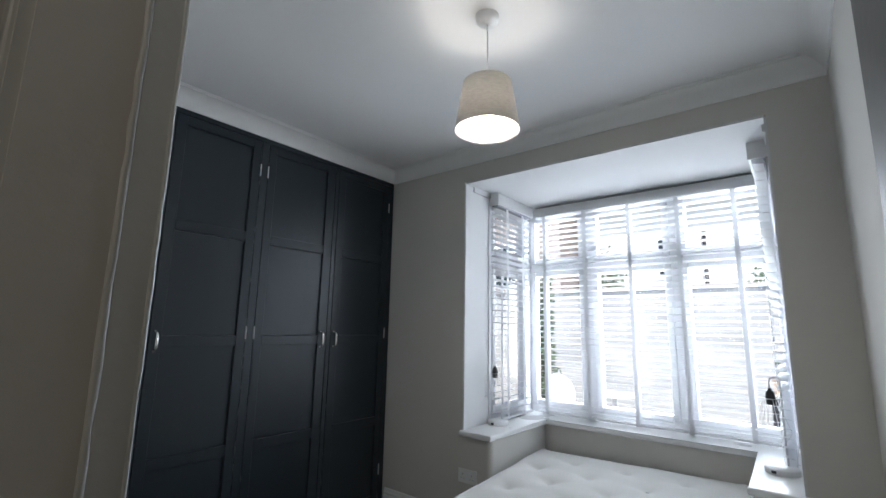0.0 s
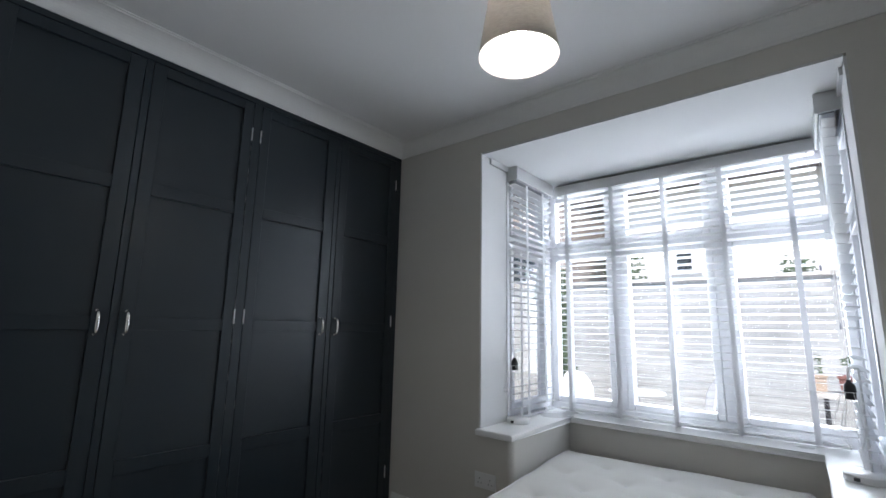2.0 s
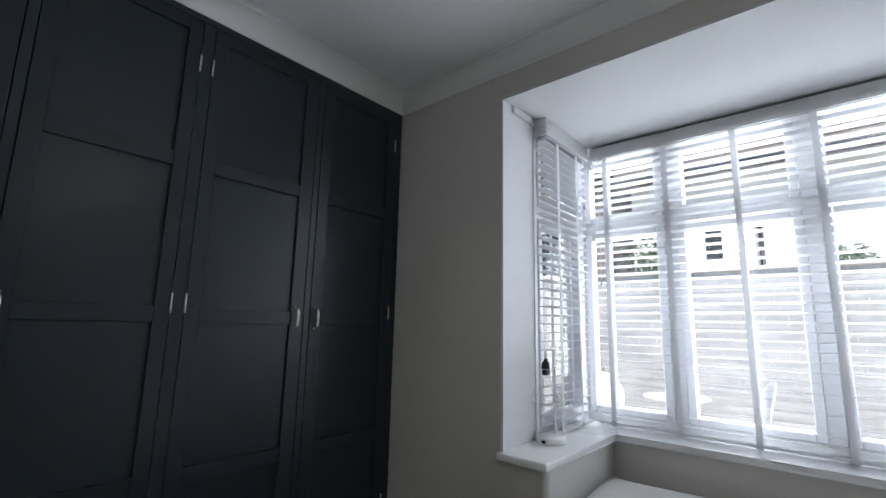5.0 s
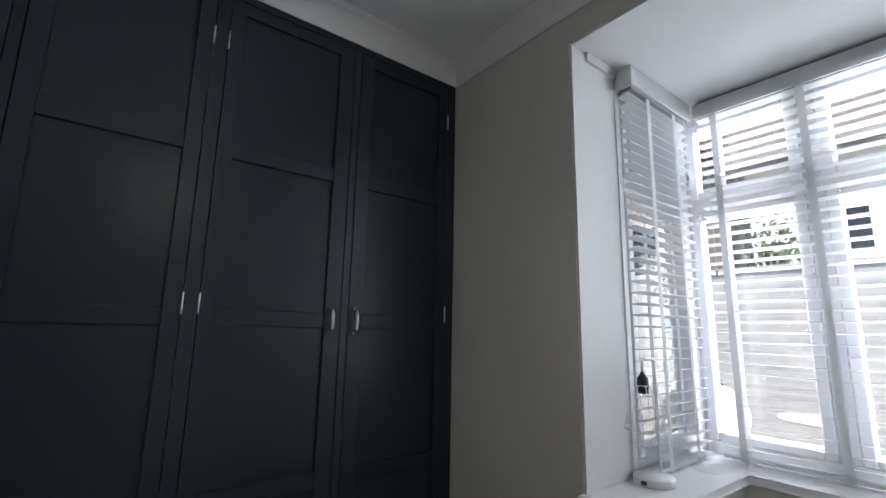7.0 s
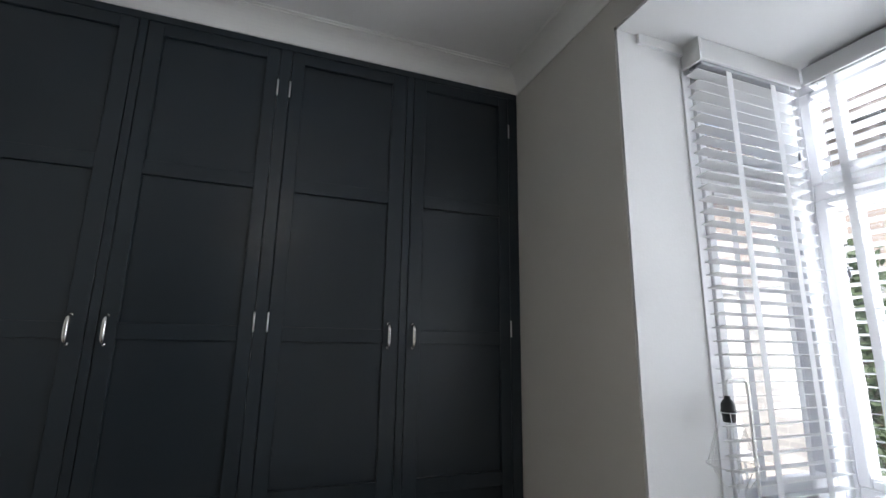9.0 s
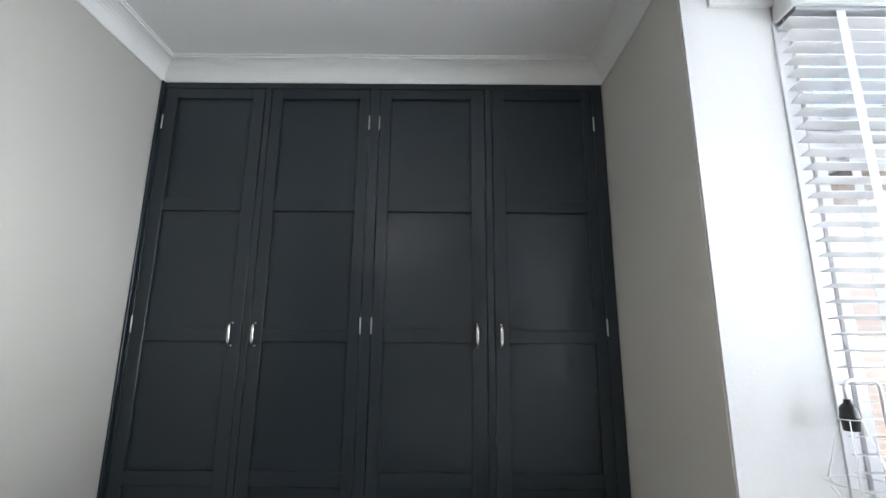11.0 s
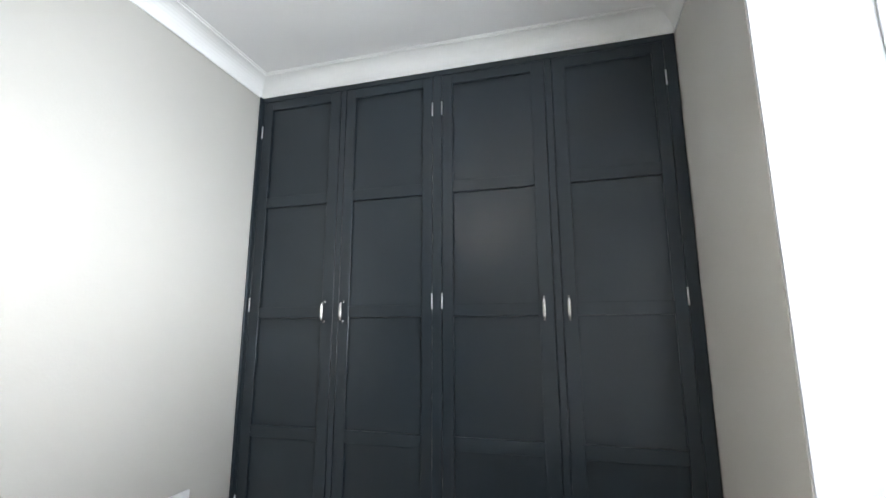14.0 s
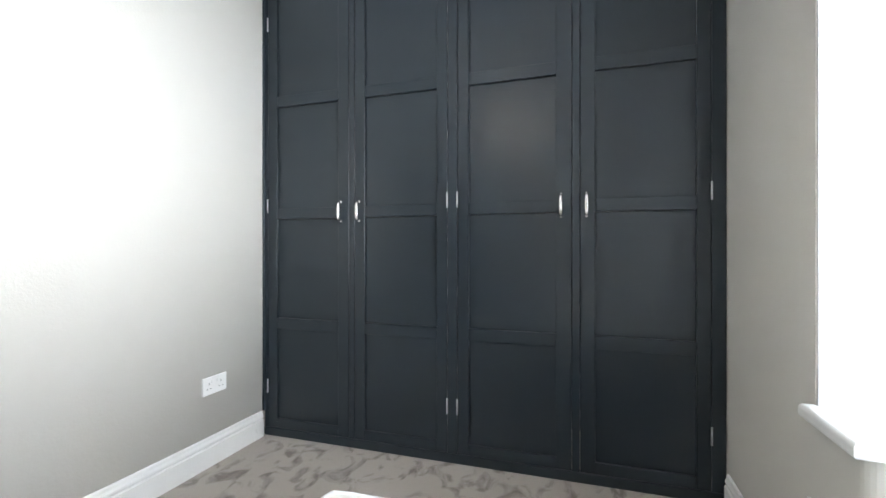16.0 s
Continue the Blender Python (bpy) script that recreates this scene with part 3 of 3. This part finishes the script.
def blind(x, y, rz, width, tapes, label, cords, start=0.004):
    """A venetian blind: x along its width, the room on its -y side; slats tilt up to the room."""
    e = thing("venetian_blind", x, y, 0, label, "blind", "venetian blinds in the bay", rz)
    # rail carried up past the valance: its dark top paints the gap's shade
    part("head_rail", box(bmesh.new(), 0.012, width - 0.008, -0.030, 0.027, 2.296 if rz == 0 else 2.280, 2.3745, 0.002, 1), M_HEAD_SHADE, e, "grey metal head rail, its dark top standing for shade in the gap above")
    bm = bmesh.new()
    box(bm, 0.0, width, -0.045, -0.033, 2.290, 2.364 if rz == 0 else 2.377, 0.002)
    part("valance", bm, M_SLAT, e)
    a = radians(TILT)
    sl = bmesh.new()
    box(sl, 0.004 if rz == 0 else start, width - 0.004, -SLAT / 2, SLAT / 2, -0.0014, 0.0014)
    for v in sl.verts:
        yy, zz = v.co.y, v.co.z
        v.co.y, v.co.z = yy * math.cos(a) + zz * math.sin(a), -yy * math.sin(a) + zz * math.cos(a)
    me = mesh("slat", sl, M_SLAT)
    z = 2.285 if rz == 0 else 2.254
    while z > 0.705:
        s = new("slat", me)
        s.parent = e
        s.location = (0, 0, z)
        s.rotation_euler = (radians(rng.uniform(-1.6, 1.6)), radians(rng.uniform(-0.06, 0.06)), 0)
        z -= PITCH
    part("bottom_rail", box(bmesh.new(), 0.003, width - 0.003, -0.026, 0.026, 0.668, 0.684, 0.003), M_SLAT, e)
    for t in tapes:
        bm = bmesh.new()
        for yy in (-0.0275, 0.0262):
            box(bm, t - 0.0145, t + 0.0145, yy, yy + 0.0012, 0.666, 2.312)
        box(bm, t - 0.0145, t + 0.0145, -0.0275, 0.0274, 0.6645, 0.6662)
        part("ladder_tape", bm, M_CLOTH, e, "wide white cloth ladder tape")
    for c, zb in cords:
        bm = bmesh.new()
        tube(bm, [(c, -0.034, 2.30), (c + 0.002, -0.036, (zb + 2.3) / 2), (c, -0.034, zb)], 0.0012, 6)
        part("cord", bm, M_TAPE, e)
        bm = bmesh.new()
        lathe(bm, [(0.0001, zb + 0.012), (0.004, zb + 0.010), (0.006, zb), (0.0065, zb - 0.02), (0.0001, zb - 0.022)], c, -0.034, 10)
        part("cord_pull", bm, M_RAIL, e, "small grey cord pull")
    return e


blind(0.845, 3.19, 0, 1.60, (0.085, 0.435, 0.780, 1.12, 1.465), "white wooden venetian blind with wide tapes, lowered, slats open", ((0.045, 1.50), (1.56, 1.62)))
blind(0.785, 2.597, 90, 0.56, (0.16, 0.41), "narrow white wooden venetian blind lowered at the side of the bay", ((0.50, 1.98),), -0.010)
blind(2.490, 3.157, -90, 0.56, (0.15, 0.40), "narrow white wooden venetian blind lowered at the side of the bay", ((0.06, 1.30),))
for x0, x1 in ((BX0, BX0 + 0.006), (BX1 - 0.006, BX1)):
    structure("trim", box(bmesh.new(), x0, x1, 2.575, 2.585, BZ0, 2.28, 0.002), M_UPVC, "white edge bead of the side window")
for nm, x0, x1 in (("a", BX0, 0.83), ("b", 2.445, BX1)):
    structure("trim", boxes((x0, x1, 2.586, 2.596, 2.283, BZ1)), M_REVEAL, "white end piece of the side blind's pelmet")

# ---- two small wire lamps on the sill ----
def sill_lamp(x, y, rz, label):
    e = thing("table_lamp", x, y, BZ0, label, "lamp", "wire lamps on the sill", rz)
    part("lamp_base", lathe(bmesh.new(), [(0.0001, 0), (0.072, 0), (0.074, 0.003), (0.074, 0.025), (0.071, 0.029), (0.0001, 0.030)], 0, 0, 40), M_PLASTIC, e)
    part("base_switch", box(bmesh.new(), -0.010, 0.010, -0.079, -0.070, 0.008, 0.022, 0.002), M_BLACK, e, "small black switch")
    bm = bmesh.new()
    pts = [(0, 0.055, 0.028), (0, 0.055, 0.20), (0, 0.055, 0.43)]
    for k in range(9):
        a = math.pi * k / 8
        c = 0.022
        pts.append((0, 0.055 - c + c * math.cos(a) if a < math.pi / 2 else -0.019 + c * math.cos(a), 0.435 + c * math.sin(a)))
    pts += [(0, -0.041, 0.40)]
    tube(bm, pts, 0.0050, 12)
    part("stem", bm, M_PLASTIC, e, "white bent metal stem")
    bm = bmesh.new()
    lathe(bm, [(0.0001, 0.408), (0.008, 0.408), (0.009, 0.398), (0.014, 0.394), (0.020, 0.384), (0.0215, 0.365), (0.0225, 0.364), (0.0225, 0.357), (0.0205, 0.356), (0.018, 0.328), (0.0001, 0.327)], 0, -0.041, 24)
    part("lamp_holder", bm, M_BLACK, e, "black bulb holder")
    cy = -0.041
    cage = new("wire_shade")
    cage.parent = e
    tagged(cage, "open white wire cage")
    for z, r in ((0.357, 0.026), (0.20, 0.075)):
        bm = tube(bmesh.new(), [(r * math.cos(2 * math.pi * k / 32), cy + r * math.sin(2 * math.pi * k / 32), z) for k in range(33)], 0.0016, 6, False)
        part("ring", bm, M_PLASTIC, cage)
    for k in range(6):
        a = 2 * math.pi * k / 6 + 0.3
        bm = bmesh.new()
        tube(bm, [(0.026 * math.cos(a), cy + 0.026 * math.sin(a), 0.357), (0.075 * math.cos(a), cy + 0.075 * math.sin(a), 0.20), (0.03 * math.cos(a), cy + 0.03 * math.sin(a), 0.13)], 0.0014, 6)
        part("wire", bm, M_PLASTIC, cage)
    return e


sill_lamp(0.825, 2.585, 0, "white wire-cage lamp with a black holder, unlit, on the sill")
sill_lamp(2.458, 2.60, -25, "white wire-cage lamp, black holder, unlit, at the far sill end")

# ---- outside ----
GZ = -0.15
structure("ground", boxes((-30, 40, 3.42, 60, GZ - 0.3, GZ)), M_PAVING, "pale stone patio and ground")
bm = bmesh.new()
structure("garden_wall", boxes((-2.6, 12, 6.9, 7.15, GZ, 1.95)), M_GARDENWALL, "weathered pale brick garden wall")
structure("garden_wall_coping", boxes((-2.6, 12, 6.86, 7.19, 1.951, 2.0)), M_PAVING, "flat stone coping")
structure("neighbour_wall", boxes((-2.85, -2.6, 2.7, 10, GZ, 2.2)), M_BRICKWALL, "brown brick side wall")


def house(x0, x1, y, zt, ridge, label, wallm):
    e = thing("neighbour_house", (x0 + x1) / 2, y, GZ, label, "house")
    w = (x1 - x0) / 2
    part("wall", box(bmesh.new(), -w, w, 0, 5, 0, zt - GZ), wallm, e)
    bm = bmesh.new()
    za, zb = zt - GZ + 0.02, ridge - GZ
    vs = [bm.verts.new(p) for p in ((-w - 0.3, -0.4, za), (w + 0.3, -0.4, za), (w + 0.3, 2.5, zb), (-w - 0.3, 2.5, zb), (-w - 0.3, 5.4, za), (w + 0.3, 5.4, za))]
    for f in ((0, 1, 2, 3), (3, 2, 5, 4), (0, 3, 4), (1, 5, 2), (0, 4, 5, 1)):
        bm.faces.new([vs[i] for i in f])
    part("roof", bm, M_ROOF, e, "brown tiled pitched roof")
    bm = bmesh.new()
    for k in range(11):
        f = k / 11
        box(bm, -w - 0.3, w + 0.3, -0.4 + 2.9 * f - 0.03, -0.4 + 2.9 * f + 0.02, za + (zb - za) * f, za + (zb - za) * f + 0.05)
    part("tile_courses", bm, M_ROOF, e)
    part("gutter", tube(bmesh.new(), [(-w - 0.3, -0.45, za - 0.03), (w + 0.3, -0.45, za - 0.03)], 0.06, 10), M_BLACK, e, "dark gutter")
    return e


h1 = house(-1.2, 6.6, 10.5, 4.35, 7.6, "white rendered house behind the garden wall with a brown roof", M_RENDERW)
for wx, wz in ((-2.37, 3.1), (1.6, 3.0)):
    wn_ = new("window")
    wn_.parent = h1
    part("frame", box(bmesh.new(), wx - 0.33, wx + 0.33, -0.05, 0.02, wz - 0.5, wz + 0.5, 0.01), M_UPVC, wn_)
    part("pane", box(bmesh.new(), wx - 0.14, wx + 0.14, -0.06, -0.045, wz - 0.4, wz + 0.4), M_DARKGLASS, wn_)
part("drainpipe", tube(bmesh.new(), [(-1.6, -0.08, 0), (-1.6, -0.08, 3.6)], 0.04, 8), M_BLACK, h1)
h2 = house(-9, -2.4, 11, 5.2, 7.8, "brown brick house seen over the side wall", M_BRICKWALL)
wn_ = new("window")
wn_.parent = h2
part("frame", box(bmesh.new(), 1.2, 2.6, -0.05, 0.02, 2.6, 3.9, 0.01), M_UPVC, wn_)
part("pane", box(bmesh.new(), 1.3, 2.5, -0.06, -0.045, 2.7, 3.8), M_DARKGLASS, wn_)


def leaf_cloud(bm, centre, radii, count, size, r):
    for _ in range(count):
        d = Vector((r.gauss(0, 1), r.gauss(0, 1), r.gauss(0, 1))).normalized() * r.uniform(0.35, 1.0)
        c = Vector(centre) + Vector((d.x * radii[0], d.y * radii[1], d.z * radii[2]))
        u = Vector((r.gauss(0, 1), r.gauss(0, 1), r.gauss(0, 1))).normalized()
        v = u.orthogonal().normalized()
        s = size * r.uniform(0.6, 1.3)
        bm.faces.new([bm.verts.new(c + p) for p in (u * s, v * s * 0.45, -u * s, -v * s * 0.45)])


def shrub(x, y, h, w, label, seed, name="tree"):
    r = random.Random(seed)
    e = thing(name, x, y, GZ, label, name)
    bm = bmesh.new()
    tube(bm, [(0, 0, 0), (0.03, 0.02, h * 0.4), (-0.02, 0.0, h * 0.8)], [0.05, 0.035, 0.015], 8)
    for k in range(5):
        a = 2 * math.pi * k / 5 + r.random()
        tube(bm, [(0, 0, h * (0.25 + 0.1 * k)), (w * 0.6 * math.cos(a), w * 0.6 * math.sin(a), h * (0.45 + 0.1 * k))], [0.02, 0.007], 6)
    part("trunk", bm, M_BARK, e)
    bm = bmesh.new()
    for k in range(9):
        a = r.uniform(0, 6.28)
        leaf_cloud(bm, (w * 0.5 * math.cos(a) * r.random(), w * 0.5 * math.sin(a) * r.random(), h * (0.15 + 0.8 * k / 8)), (w * 0.6, w * 0.6, h * 0.13), 260, 0.045, r)
    part("crown", bm, M_LEAF, e, "dense green leaves")
    return e


shrub(-0.50, 5.9, 2.15, 0.38, "dark green climbing shrub against the garden wall", 3, "shrub")
shrub(-0.3, 8.4, 2.9, 0.7, "light green small tree behind the garden wall", 4)
shrub(2.4, 7.9, 2.35, 0.4, "light green bush behind the garden wall", 6, "shrub")
shrub(3.3, 7.9, 2.4, 0.4, "light green bush behind the garden wall", 8, "shrub")


def garden_chair(x, y, rz, label):
    """A white moulded chair: curved oval back, round seat, four legs."""
    e = thing("garden_chair", x, y, GZ, label, "chair", "white garden chairs", rz)
    part("seat", lathe(bmesh.new(), [(0.0001, 0.43), (0.2, 0.43), (0.23, 0.44), (0.22, 0.46), (0.0001, 0.455)], 0, 0, 28), M_PLASTIC, e)
    bm = bmesh.new()
    rings = []
    for side in (0, 0.014):
        for f in (0.02, 0.35, 0.7, 0.94, 1.0):
            g = f - 0.015 if side and f == 1.0 else f
            row = []
            for k in range(32):
                a = 2 * math.pi * k / 32
                u, v = 0.235 * g * math.sin(a), 0.245 * g * math.cos(a)
                row.append(bm.verts.new((u, 0.27 + 0.20 * (v + 0.245) - 0.9 * u * u + side, 0.66 + v)))
            rings.append(row)
    order = rings[:5] + rings[:4:-1]
    for a, b in zip(order, order[1:]):
        for k in range(32):
            bm.faces.new((a[k], a[(k + 1) % 32], b[(k + 1) % 32], b[k])).smooth = True
    bm.faces.new(rings[0])
    bm.faces.new(rings[5])
    part("backrest", bm, M_PLASTIC, e)
    for sx in (-1, 1):
        for sy in (-1, 1):
            part("leg", tube(bmesh.new(), [(sx * 0.16, sy * 0.15, 0.44), (sx * 0.20, sy * 0.20, 0)], [0.014, 0.011], 8), M_PLASTIC, e)
    return e


garden_chair(0.27, 5.30, 62, "white round-backed garden chair on the patio by a table")
garden_chair(-1.15, 5.0, 60, "white round-backed garden chair beyond the bay's side window")
garden_chair(1.12, 5.72, -72, "white round-backed garden chair turned to the table")
tb = thing("garden_table", 0.70, 5.48, GZ, "round white metal garden table on the patio", "table")
part("tabletop", lathe(bmesh.new(), [(0.0001, 0.70), (0.30, 0.70), (0.31, 0.71), (0.30, 0.725), (0.0001, 0.725)], 0, 0, 36), M_PLASTIC, tb)
part("pedestal", lathe(bmesh.new(), [(0.0001, 0), (0.22, 0), (0.2, 0.03), (0.03, 0.06), (0.028, 0.70), (0.0001, 0.70)], 0, 0, 20), M_PLASTIC, tb)
st = thing("plant_stand", 2.98, 5.9, GZ, "dark metal-legged plant stand with a pale top by the wall", "stand")
part("top", box(bmesh.new(), -0.74, 0.65, -0.2, 0.2, 0.80, 0.84, 0.005), M_PAVING, st)
for sx in (-0.70, -0.61, 0.6):
    part("leg", box(bmesh.new(), sx - 0.02, sx + 0.02, -0.18, -0.14, 0, 0.80), M_BLACK, st)
    part("leg", box(bmesh.new(), sx - 0.02, sx + 0.02, 0.14, 0.18, 0, 0.80), M_BLACK, st)
for px, pw, clay, words in ((-0.64, 0.055, M_TAN, "small tan clay pot with a sparse plant on the stand"), (-0.38, 0.12, M_TERRA, "dark terracotta trough with a sparse plant on the stand")):
    pot = thing("plant_pot", 2.98 + px, 5.9, GZ + 0.84, words, "plant pot")
    bm = bmesh.new()
    box(bm, -pw, pw, -0.10, 0.10, 0, 0.17)
    for v in bm.verts:
        if v.co.z < 0.01:
            v.co.x, v.co.y = v.co.x * 0.86, v.co.y * 0.78
    box(bm, -pw - 0.008, pw + 0.008, -0.108, 0.108, 0.145, 0.175, 0.004, 1)
    part("trough", bm, clay, pot)
    bm = bmesh.new()
    leaf_cloud(bm, (0, 0, 0.27), (pw * 0.8, 0.1, 0.12), 55, 0.022, random.Random(int(px * 100) + 90))
    part("plant", bm, M_LEAF, pot)
